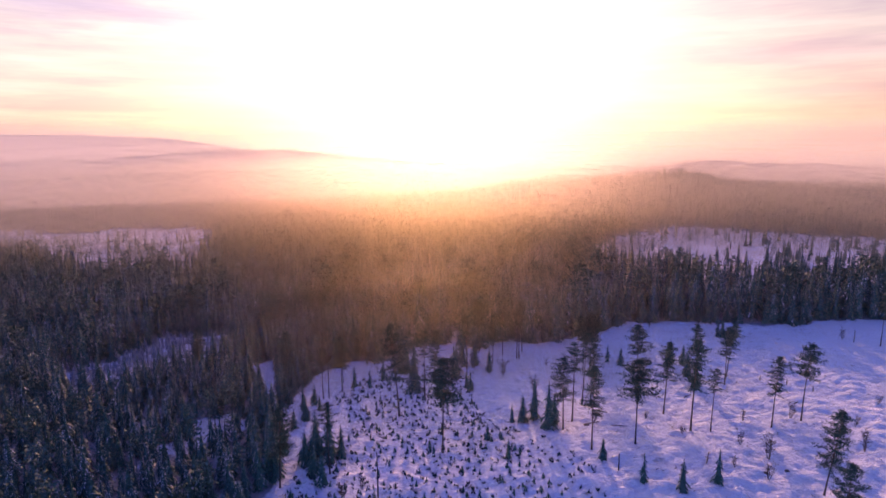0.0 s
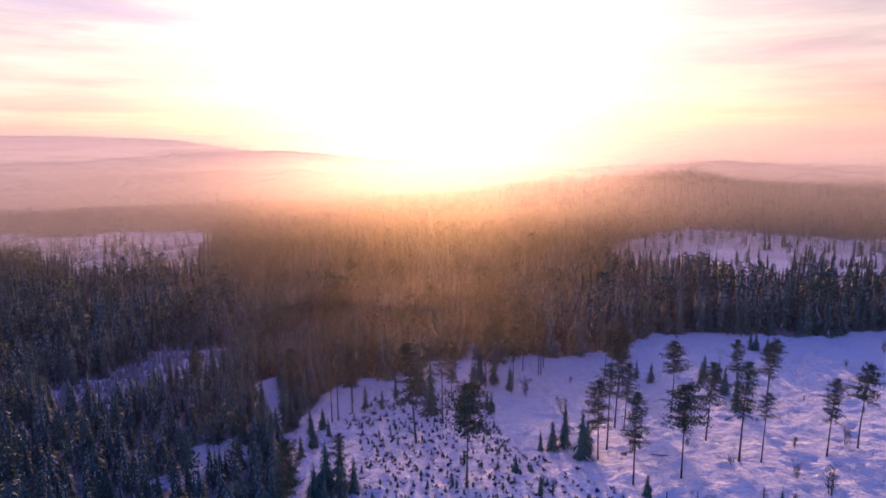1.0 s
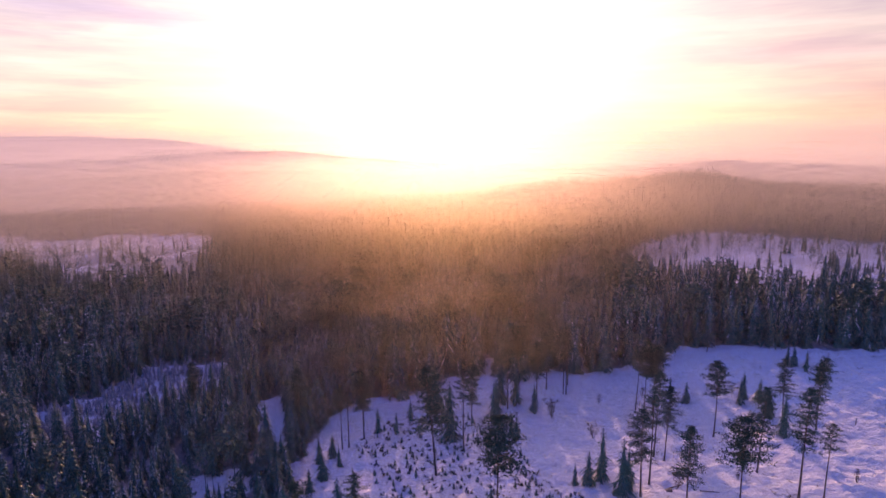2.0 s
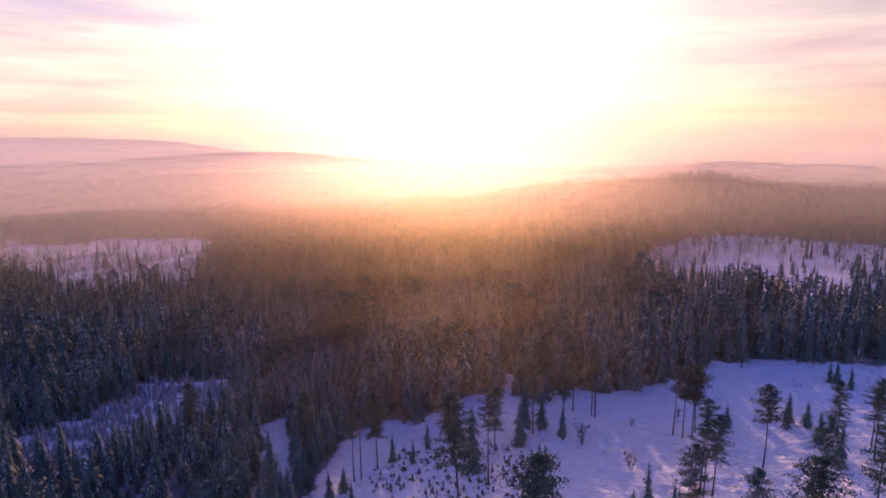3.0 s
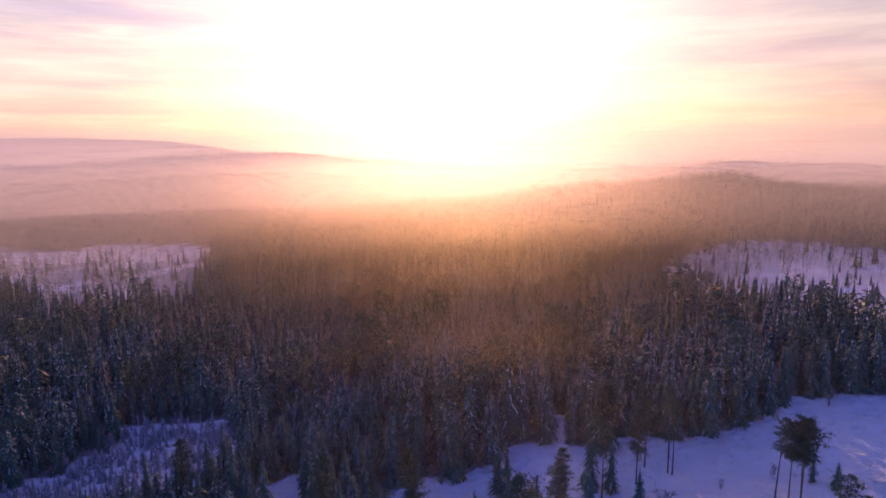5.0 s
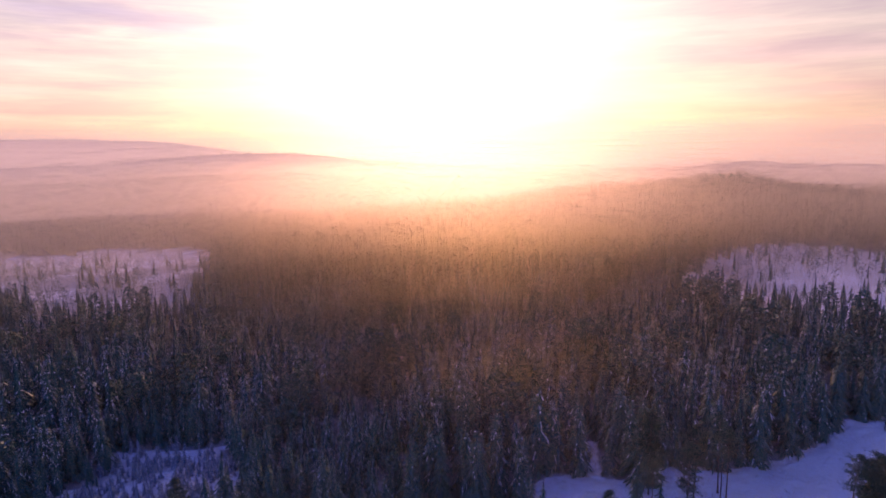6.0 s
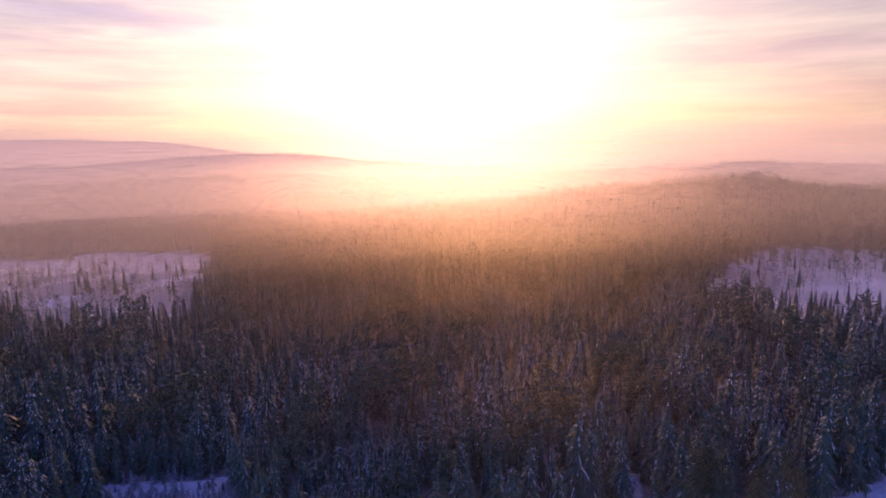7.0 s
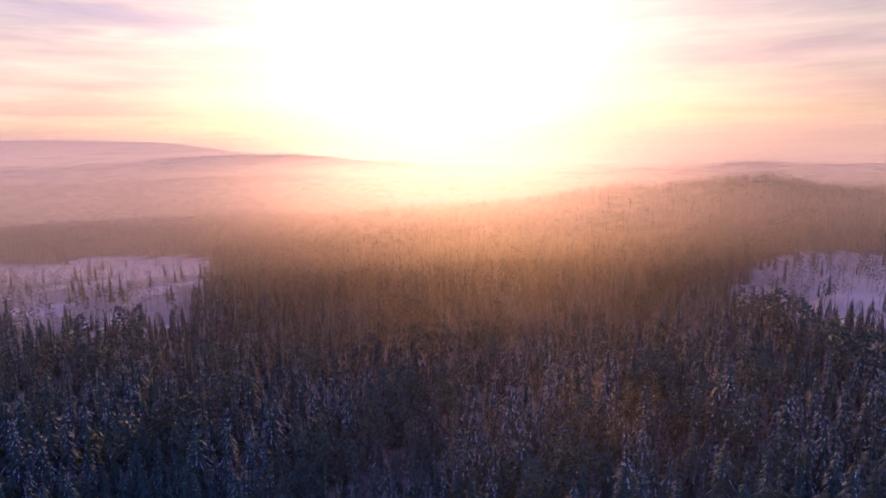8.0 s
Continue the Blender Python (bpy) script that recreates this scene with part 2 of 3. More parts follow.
def height(x, y):
    """Height of the ground in metres."""
    x, y = np.asarray(x, float), np.asarray(y, float)
    r, az = np.hypot(x, y), np.degrees(np.arctan2(x, y))
    z = 2.6 * np.exp(-((x - 38) / 26) ** 2 - ((y - 106) / 20) ** 2) - 1.6 * step(5, -25, x) * step(400, 200, y)
    z = z - 1.4 * step(-25, -90, x) + 0.5 * wave(x, y, 60, 3) * step(20, 60, r)
    z = z - 2.0 * step(200, 330, y) * step(-60, -130, x)
    line = 548 + (x - 47) * 0.30
    crest = np.interp(x, RIDGE_X, RIDGE_Z)
    d = y - line
    z = z + crest * np.exp(-(d / np.where(d < 0, 105, 60)) ** 2)
    z = z - 30 * step(30, 260, d) - 0.034 * np.maximum(r - 1300, 0) * step(-14, -8, az)
    for dist, deep, crests in HILL_SETS:
        k = np.exp(-((r - dist) / deep) ** 2) * step(20, 120, d)
        z = z * (1 - k) + k * (np.interp(az, AZ, crests) + 3 * wave(x, y, dist * 0.16, int(dist)))
    # small hummocks and the planting furrows of the clear-cut
    near = step(230, 190, y) * step(30, 60, y) * step(-60, -30, x) * step(170, 120, x)
    z = z + near * (0.20 * wave(x, y, 4.5, 11) + 0.15 * wave(x * 0.8, y * 1.3, 2.4, 12) + 0.25 * wave(x, y, 14, 13))
    rows = np.sin((x * 0.93 + y * 0.36) * 6.28 / 2.3 + 0.8 * wave(x, y, 18, 14))
    z = z + 0.13 * rows * inside(PLANTED, x, y)
    return z


def cover(x, y):
    """How densely wooded a place is, 0 to 1."""
    x, y = np.asarray(x, float), np.asarray(y, float)
    jx, jy = x + 2.5 * wave(x, y, 13, 21), y + 2.5 * wave(x, y, 11, 22)
    c = np.ones(x.shape)
    c[inside(CLEARING, x + 0.3 * (jx - x), y + 0.3 * (jy - y))] = 0.0
    c[inside(GLADE, jx, jy)] = 0.06
    c[inside([(-62, 112), (-47, 114), (-44, 130), (-50, 134)], jx, jy)] = 0.35
    f = inside(FIELD_LEFT, x + 2 * (jx - x), y + 2 * (jy - y))
    c[f] = np.where(y[f] > 395 + 10 * wave(x[f], y[f], 60, 24), 0.09, 0.60) * np.where(wave(x[f], y[f], 38, 25) > 0.4, 0.3, 1.0)
    f = inside(FIELD_RIGHT, x + 2 * (jx - x), y + 2 * (jy - y))
    c[f] = np.clip(0.14 + 0.0040 * (y[f] + 0.45 * x[f] - 315) + 0.18 * wave(x[f], y[f], 40, 23), 0.10, 0.45) + 0.35 * step(130, 80, x[f])
    line = 548 + (x - 47) * 0.30
    c[(y - line > 90) & (np.hypot(x, y) < 1080)] = 0.12
    c[(y - line > 90) & (x < -0.1 * y)] = 0.85
    return c


def tri_mesh(name, verts, tris, mats, index=None, smooth=False):
    me = bpy.data.meshes.new(name)
    v, t = np.asarray(verts, np.float32), np.asarray(tris, np.int32)
    me.vertices.add(len(v))
    me.vertices.foreach_set("co", v.ravel())
    me.loops.add(t.size)
    me.loops.foreach_set("vertex_index", t.ravel())
    me.polygons.add(len(t))
    me.polygons.foreach_set("loop_start", np.arange(len(t), dtype=np.int32) * t.shape[1])
    if index is not None:
        me.polygons.foreach_set("material_index", np.asarray(index, np.int32))
    me.polygons.foreach_set("use_smooth", np.full(len(t), smooth))
    for mt in mats:
        me.materials.append(mt)
    me.update()
    me.validate()
    return me


def axis(lo, hi, fine, far, growth):
    """Even steps from lo to hi, then ever longer ones out to far."""
    mid = list(np.arange(lo, hi, fine))
    out, s, p = [], fine, hi
    while p < far:
        out.append(p)
        s *= growth
        p += s
    low, s, p = [], fine, lo
    while p > -far:
        s *= growth
        p -= s
        low.append(p)
    return np.array(low[::-1] + mid + out)


def make_ground():
    xs, ys = axis(-50, 112, 0.6, 4700, 1.055), axis(84, 196, 0.6, 4700, 1.05)
    gx, gy = np.meshgrid(xs, ys)
    gz = height(gx, gy)
    v = np.stack([gx, gy, gz], -1).reshape(-1, 3)
    i = np.arange(len(ys) - 1)[:, None] * len(xs) + np.arange(len(xs) - 1)[None]
    q = np.stack([i, i + 1, i + 1 + len(xs), i + len(xs)], -1).reshape(-1, 4)
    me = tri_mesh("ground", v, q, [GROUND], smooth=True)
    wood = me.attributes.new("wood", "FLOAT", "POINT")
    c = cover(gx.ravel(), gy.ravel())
    # near weight raised to darken the floor between trees; less beyond 900 m
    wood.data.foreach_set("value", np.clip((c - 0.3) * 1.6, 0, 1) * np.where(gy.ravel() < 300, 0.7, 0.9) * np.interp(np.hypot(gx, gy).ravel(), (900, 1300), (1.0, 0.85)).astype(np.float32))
    tagged(new("ground", me), "rolling snow-covered ground of a boreal clear-cut and forest", "ground", kind="structure")


make_ground()


# ---------------------------------------------------------------- trees
class Shape:
    """Collects triangles with a material index."""

    def __init__(self):
        self.v, self.t, self.m = [], [], []

    def tri(self, pts, mat=0):
        k = len(self.v)
        self.v += [tuple(p) for p in pts]
        self.t += [(k, k + j, k + j + 1) for j in range(1, len(pts) - 1)]
        self.m += [mat] * (len(pts) - 2)

    def tube(self, path, radii, sides=6, mat=0):
        k = len(self.v)
        for p, r in zip(path, radii):
            for s in range(sides):
                a = 6.2832 * s / sides
                self.v.append((p[0] + r * math.cos(a), p[1] + r * math.sin(a), p[2]))
        for i in range(len(path) - 1):
            for s in range(sides):
                a, b = k + i * sides + s, k + i * sides + (s + 1) % sides
                self.t += [(a, b, b + sides), (a, b + sides, a + sides)]
                self.m += [mat, mat]

    def stick(self, a, b, r0, r1, mat=0, sides=4):
        a, b = Vector(a), Vector(b)
        w = (b - a).normalized()
        u = w.orthogonal().normalized()
        s2 = w.cross(u)
        k = len(self.v)
        for p, r in ((a, r0), (b, r1)):
            for s in range(sides):
                q = 6.2832 * s / sides
                self.v.append(tuple(p + u * (r * math.cos(q)) + s2 * (r * math.sin(q))))
        for s in range(sides):
            i, j = k + s, k + (s + 1) % sides
            self.t += [(i, j, j + sides), (i, j + sides, i + sides)]
            self.m += [mat, mat]

    def split(self, mat):
        """The faces of one material as a shape of their own, with material index 0."""
        out = Shape()
        for t, m in zip(self.t, self.m):
            if m == mat:
                out.tri([self.v[i] for i in t], 0)
        return out

    def mesh(self, name, mats):
        return tri_mesh(name, self.v, self.t, mats, self.m)

    def arrays(self):
        return np.array(self.v, np.float32), np.array(self.t, np.int32), np.array(self.m, np.int32)


def spruce_crown(shape, rng, tall, wide, whorls, boughs, snowy, low=0.08, twigs=False):
    """Drooping boughs in whorls round an added solid cone that blocks sunlight, some of them with snow on top."""
    spin = rng.uniform(0, 6.28)
    ring = [(0.42 * wide * math.cos(spin + a), 0.42 * wide * math.sin(spin + a), tall * (low + 0.02)) for a in np.arange(5) * 1.2566]
    for a, b in zip(ring, ring[1:] + ring[:1]):
        shape.tri((a, b, (0, 0, tall * 0.93)), 0)
    for w in range(whorls):
        f = (w + rng.uniform(-0.3, 0.3)) / whorls
        f = min(max(f, 0), 0.985)
        z = tall * (low + (1 - low) * f)
        reach = wide * (1 - f) ** 0.8 * rng.uniform(0.58, 1.22) + 0.12
        turn = rng.uniform(0, 6.28)
        for b in range(boughs if f < 0.75 else max(3, boughs - 2)):
            a = turn + 6.2832 * b / boughs + rng.uniform(-0.35, 0.35)
            l = reach * rng.uniform(0.55, 1.3)
            droop = l * rng.uniform(0.50, 1.0) * (1.15 - 0.5 * f)
            ca, sa = math.cos(a), math.sin(a)
            half = l * rng.uniform(0.22, 0.36)
            mid, lift = 0.62 * l, z - 0.45 * droop
            tip = (ca * l, sa * l, z - droop)
            root = (0, 0, z + 0.15 * l)
            left = (ca * mid - sa * half, sa * mid + ca * half, lift - 0.18 * half)
            right = (ca * mid + sa * half, sa * mid - ca * half, lift - 0.18 * half)
            if twigs:  # a leading shoot with a side twig on either hand
                at = lambda s, o, sink: (ca * l * s - sa * o, sa * l * s + ca * o, z + 0.15 * l * (1 - s) - droop * s ** 1.3 - sink)
                shape.tri((at(0, -0.16 * half, 0), at(0.55, 0.42 * half, 0.1 * half), tip), 0)
                for side in (-1, 1):
                    far = rng.uniform(0.55, 0.95)
                    shape.tri((at(far - 0.50, 0, 0), at(far - 0.18, -0.1 * side * half, 0), at(far + 0.05, side * half * rng.uniform(0.8, 1.35), half * rng.uniform(0.15, 0.5))), 0)
            else:
                shape.tri((root, right, tip, left), 0)
            if rng.random() < snowy:
                for piece in range(3):
                    h2, up = rng.uniform(0.04, 0.075) + 0.008 * l, 0.05 + 0.03 * l
                    s0 = rng.uniform(0.25, 0.85)
                    pt = lambda s, o: (ca * l * s - sa * o, sa * l * s + ca * o, z + 0.15 * l * (1 - s) - droop * s ** 1.3 + up)
                    shape.tri((pt(s0, -h2), pt(s0 + rng.uniform(0.14, 0.24), 0), pt(s0, h2)), 1)


def spruce_shapes(seed, tall, wide, whorls, boughs, snowy, low=0.08):
    rng = random.Random(seed)
    crown, trunk = Shape(), Shape()
    spruce_crown(crown, rng, tall, wide, whorls, boughs, snowy, low, True)
    r = 0.012 * tall + 0.02
    trunk.tube([(0, 0, -0.4), (0, 0, tall * 0.5), (0, 0, tall * 0.99)], [r, r * 0.6, 0.015], 5)
    return trunk, crown


def conifer_far(seed, tall, wide, whorls, boughs, snowy, twigs=False):
    rng = random.Random(seed)
    s = Shape()
    spruce_crown(s, rng, tall, wide, whorls, boughs, snowy, 0.08, twigs)
    return s.arrays()


def pine_far(seed, tall, wide, clumps, leaves):
    """Forest pine: stem and a rounded dark crown of loose needle clumps."""
    rng = random.Random(seed)
    s = Shape()
    s.stick((0, 0, -0.3), (0, 0, tall * 0.95), 0.13, 0.04, 0, 3)
    for k in range(clumps):
        g = (k + 0.5) / clumps
        a, z = k * 2.4, tall * (0.42 + 0.53 * g)
        l = wide * math.sqrt(max(0.05, 1 - (1.75 * g - 0.75) ** 2)) * rng.uniform(0.45, 0.85)
        c = Vector((math.cos(a) * l, math.sin(a) * l, z))
        for j in range(leaves):
            o = c + Vector((rng.gauss(0, 0.35), rng.gauss(0, 0.35), rng.gauss(0, 0.22))) * wide * 0.6
            u = Vector((rng.gauss(0, 1), rng.gauss(0, 1), rng.gauss(0.5, 0.6))).normalized() * wide * rng.uniform(0.18, 0.36)
            w = u.orthogonal().normalized() * wide * rng.uniform(0.10, 0.19)
            s.tri((o - w, o + u, o + w), 0)
    return s.arrays()


def thing_tree(name, trunk, crown, trunk_mats, crown_mats, label, category, group):
    base = new(name)
    base.empty_display_size = 0.5
    tagged(base, label, category, group)
    t = new("trunk", trunk.mesh("trunk", trunk_mats))
    c = new("crown", crown.split(0).mesh("crown", crown_mats[:1]))
    t.parent = c.parent = base
    snow = crown.split(1)
    if snow.v:
        cap = tagged(new("snow", snow.mesh("snow", crown_mats[1:])), "white snow lying on the boughs", kind="stuff")
        cap.parent = c
    return base


def stand(x, y, size=1.0, turn=0.0, lean=0.0, lean_to=0.0):
    """A pose on the ground."""
    z = float(height(np.array([x]), np.array([y]))[0])
    return pose(x, y, z) @ pose(0, 0, 0, 0, 0, lean_to) @ pose(0, 0, 0, 0, lean, 0) @ pose(0, 0, 0, 0, 0, turn - lean_to) @ Matrix.Scale(size, 4)


def place(proto, m):
    """A copy of a tree at the pose m, whose scale it keeps."""
    ob = copy_thing(proto, m)
    ob.matrix_basis = m
    return ob


def pine_shapes(seed, tall, bare, wide, clumps, bend):
    """Seed pine: long bare stem, limbs and needle clumps high up."""
    rng = random.Random(seed)
    trunk, crown = Shape(), Shape()
    ph = rng.uniform(0, 6.28)
    spine = lambda f: Vector((bend * math.sin(2.2 * f + ph) - bend * math.sin(ph), bend * math.cos(1.7 * f + ph) - bend * math.cos(ph), tall * f))
    fs = [-0.03, 0, 0.03, 0.15, 0.3, 0.45, 0.6, 0.75, 0.88, 0.99]
    r0 = 0.0085 * tall + 0.02
    trunk.tube([spine(f) for f in fs], [r0 * (1.35 if f <= 0 else 1.12 if f < 0.1 else 1 - 0.88 * f) for f in fs], 8)
    for k in range(rng.randint(2, 5)):
        f = rng.uniform(0.3, 1.0) * bare
        a = rng.uniform(0, 6.28)
        p = spine(f)
        trunk.stick(p, p + Vector((math.cos(a), math.sin(a), rng.uniform(-0.2, 0.25))) * rng.uniform(0.4, 1.3), 0.03, 0.008, 0, 3)
    for k in range(clumps):
        g = (k + rng.random()) / clumps
        f = bare + (0.985 - bare) * g ** 0.85
        a = k * 2.4 + rng.uniform(-0.5, 0.5)
        girth = wide * (0.30 + 0.70 * math.sin(3.1416 * min(1, 0.18 + 0.80 * g) ** 0.9)) * rng.uniform(0.40, 1.30)
        if g > 0.93:
            girth *= 0.35
        p = spine(f)
        up = rng.uniform(-0.10, 0.45) if g > 0.25 else rng.uniform(-0.35, 0.15)
        q = p + Vector((math.cos(a) * girth, math.sin(a) * girth, up * girth))
        trunk.stick(p, q, 0.055 * (1 - 0.6 * g), 0.012, 0, 3)
        for h in (0.38, 0.7, 1.0):
            c = p.lerp(q, h)
            size = wide * rng.uniform(0.16, 0.29) * (1 - 0.25 * g)
            for i in range(42):
                d = Vector((rng.gauss(0, 1.2), rng.gauss(0, 1.2), rng.gauss(0, 0.50)))
                o = c + d * size * 0.6
                u = Vector((rng.gauss(0, 1), rng.gauss(0, 1), rng.gauss(0.4, 0.7))).normalized()
                w = u.orthogonal().normalized()
                w.rotate(Matrix.Rotation(rng.uniform(0, 6.28), 3, u))
                e = size * rng.uniform(0.30, 0.62)
                crown.tri((o - w * e * 0.3, o + u * e * 0.9 + w * e * 0.1, o + w * e * 0.35), 0)
    return trunk, crown


def make_pines():
    """The seed pines that were left standing on the clear-cut."""
    label = "tall seed pine with bare stem and dark ragged crown on snow"
    kinds = []
    for k, (bare, wide, clumps, bend) in enumerate(((0.54, 3.0, 48, 0.15), (0.46, 2.1, 46, 0.3), (0.56, 2.6, 38, 0.45), (0.40, 2.3, 54, 0.2), (0.62, 1.8, 30, 0.25), (0.30, 2.3, 64, 0.35))):
        t, c = pine_shapes(40 + k, 16.0, bare, wide, clumps, bend)
        kinds.append(thing_tree("pine_tree", t, c, [BARK], [PINE, SNOW], label, "tree", "seed pines on the clear-cut"))
    # x, y, height, kind, lean, lean direction (degrees from +x)
    spots = [(0.2, 109.1, 19.0, 0, 0, 0), (36.4, 107.2, 16.6, 0, 0, 0), (49.9, 114.7, 19.0, 1, 3, 0), (76.1, 121.3, 16.6, 2, 2.5, 0),
             (67.8, 117.6, 15.3, 1, 3, 0), (27.9, 106.0, 16.4, 1, 2, 0), (-9.2, 126.4, 21.0, 3, 5, 180), (47.6, 123.4, 16.3, 1, 0, 0),
             (71.6, 146.0, 13.5, 2, 5, 0), (53.7, 114.2, 13.3, 4, 1, 0), (69.1, 141.5, 14.5, 1, 2, 0), (-29.0, 101.0, 15.5, 3, 2, 0),
             (46.3, 138.0, 16.2, 2, 0, 0), (27.2, 119.7, 17.5, 4, 0, 0), (24.7, 116.5, 15.5, 3, 0, 0), (31.9, 131.0, 17.0, 4, 1, 0),
             (33.4, 129.6, 15.0, 1, 4, 0), (64.0, 93.8, 15.5, 5, 4, 0), (56.0, 77.0, 15.0, 3, 0, 0), (62.6, 142.5, 15.0, 1, 0, 0),
             (-3.8, 135.5, 17.0, 4, 0, 0), (-24.2, 142.5, 14.0, 1, 0, 0), (-28.0, 138.0, 13.0, 4, 0, 0), (21.4, 160.8, 15.0, 4, 0, 0),
             (35.0, 151.7, 15.0, 4, 2, 0), (36.6, 150.6, 14.5, 2, 3, 0), (38.2, 150.0, 15.5, 0, 2, 0), (39.9, 152.6, 14.0, 1, 0, 0),
             (6.8, 153.7, 15.0, 4, 0, 0), (17.1, 163.0, 14.0, 4, 0, 0), (-64.0, 156.0, 13.0, 3, 2, 180), (-20.6, 104.4, 14.0, 4, 0, 0),
             (14.0, 158.0, 14.0, 3, 0, 0), (-24.9, 148.5, 13.0, 5, 0, 0), (-1.6, 147.8, 12.5, 5, 0, 0), (-38.0, 146.0, 15.0, 3, 0, 0), (10.9, 166.5, 15.0, 0, 0, 0), (23.1, 167.2, 15.0, 4, 0, 0), (126.0, 168.0, 15.0, 4, 2, 0)]
    rng = random.Random(5)
    used = set()
    for x, y, tall, k, lean, to in spots:
        m = stand(x, y, tall / 16.0, rng.uniform(0, 360), lean, to)
        if k in used:
            place(kinds[k], m)
        else:
            kinds[k].matrix_basis = m
            used.add(k)


def make_young_spruces():
    """Young spruces that stand alone on the clear-cut."""
    label = "young green spruce with little snow, standing in the snowy clear-cut"
    kinds = []
    for k in range(4):
        t, c = spruce_shapes(70 + k, 8.0, 1.5 + 0.35 * (k % 3), 20, 9, 0.10, 0.03)
        kinds.append(thing_tree("young_spruce", t, c, [DARK_BARK], [SPRUCE, SNOW], label, "tree", "young spruces on the clear-cut"))
    spots = [(19.6, 121.6, 10), (21.7, 116.6, 10), (17, 120.5, 6.5), (14.8, 121, 4.5), (23.3, 118.8, 8), (29, 102.4, 4.2), (34.3, 96, 5.6),
             (40, 93.5, 6), (47, 95.8, 6.6), (60.6, 138.4, 9.5), (62, 147, 7), (44.8, 157.6, 5.5), (47.7, 155.4, 5.2), (7, 139.7, 5),
             (-24.3, 110.7, 10), (-22, 112, 11), (-26, 108.5, 7.5), (-21.3, 108.4, 8), (-19.6, 111.5, 7), (-23.5, 104.2, 6), (-21.4, 101.2, 6.5),
             (-11, 91.5, 5), (61.3, 156.6, 7), (63.7, 154, 6), (83.8, 178.5, 6), (86.8, 175, 5), (9.1, 113.3, 4), (12.4, 105.7, 4.2),
             (-6.4, 140.5, 13), (6.2, 141.5, 5), (-17.5, 143.5, 5), (-21.5, 145, 6), (-30, 127.5, 6), (-31.5, 123, 5), (4.0, 152, 9),
             (-27.5, 131, 4.5), (12.5, 152, 7), (9, 156, 10), (5.6, 157.5, 12), (-14.9, 150.6, 5.5), (-9.2, 154, 12), (-10.5, 157, 11), (3.3, 149, 10), (-7.7, 149.4, 5), (-31.6, 132.7, 5.5),
             (-29.3, 134.4, 5), (59.7, 154.6, 6), (85.2, 172.7, 4.5), (84.5, 176.9, 6)]
    rng = random.Random(6)
    for i, (x, y, tall) in enumerate(spots):
        m = stand(x, y, tall / 8.0, rng.uniform(0, 360))
        if i < len(kinds):
            kinds[i].matrix_basis = m
        else:
            place(kinds[rng.randrange(4)], m)


def shrub_shape(seed, tall):
    rng = random.Random(seed)
    s = Shape()
    for k in range(4):
        a, spread = rng.uniform(0, 6.28), rng.uniform(0.05, 0.3)
        p, w = Vector((0.15 * math.cos(a), 0.15 * math.sin(a), -0.1)), Vector((math.cos(a) * spread, math.sin(a) * spread, 1))
        for j in range(5):
            q = p + w * (tall / 5.2) * rng.uniform(0.8, 1.1)
            s.stick(p, q, 0.07 * (1 - j * 0.15), 0.07 * (0.85 - j * 0.15), 0, 4)
            if j:
                for e in range(4):
                    b = rng.uniform(0, 6.28)
                    o = p.lerp(q, rng.random())
                    l = rng.uniform(0.4, 0.9) * tall * 0.26
                    tip = o + Vector((math.cos(b) * l, math.sin(b) * l, l * rng.uniform(0.2, 0.9)))
                    s.stick(o, tip, 0.030, 0.012, 0, 3)
                    for g in range(4):
                        o2 = o.lerp(tip, rng.uniform(0.3, 1))
                        s.stick(o2, o2 + Vector((rng.gauss(0, 0.2), rng.gauss(0, 0.2), rng.uniform(0.05, 0.35))) * tall * 0.2, 0.022, 0.010, 0, 3)
            p, w = q, w + Vector((rng.gauss(0, 0.12), rng.gauss(0, 0.12), 0))
    return s


def make_shrubs():
    protos = [tagged(new("bare_shrub", shrub_shape(90 + k, 4.0).mesh("bare_shrub", [TWIG])), "leafless birch shrub with thin brown twigs standing in snow",
                     "shrub", "bare shrubs on the clear-cut") for k in range(4)]
    spots = [(57.2, 109, 3), (60.4, 104.7, 5), (56.3, 97, 3.6), (80.8, 108.4, 4.6), (118.9, 174, 3.5), (15.9, 149, 5), (22.4, 138.3, 4), (66, 187, 2.5),
             (74.5, 122.5, 4), (43, 121, 2), (31, 117.5, 3), (33.5, 120, 2.5), (90, 150, 2), (101, 163, 2.2), (47.5, 112.8, 2), (63, 120, 2.4),
             (52, 100.5, 2.4), (70, 103, 2.6), (97, 128, 2.5), (39, 160, 2.5), (28, 156, 2), (-14, 99, 3), (-17, 96, 3.5), (86, 119, 2.5)]
    rng = random.Random(8)
    for i, (x, y, tall) in enumerate(spots):
        m = stand(x, y, tall / 4.0, rng.uniform(0, 360))
        if i < 4:
            protos[i].matrix_basis = m
        else:
            place(protos[i % 4], m)


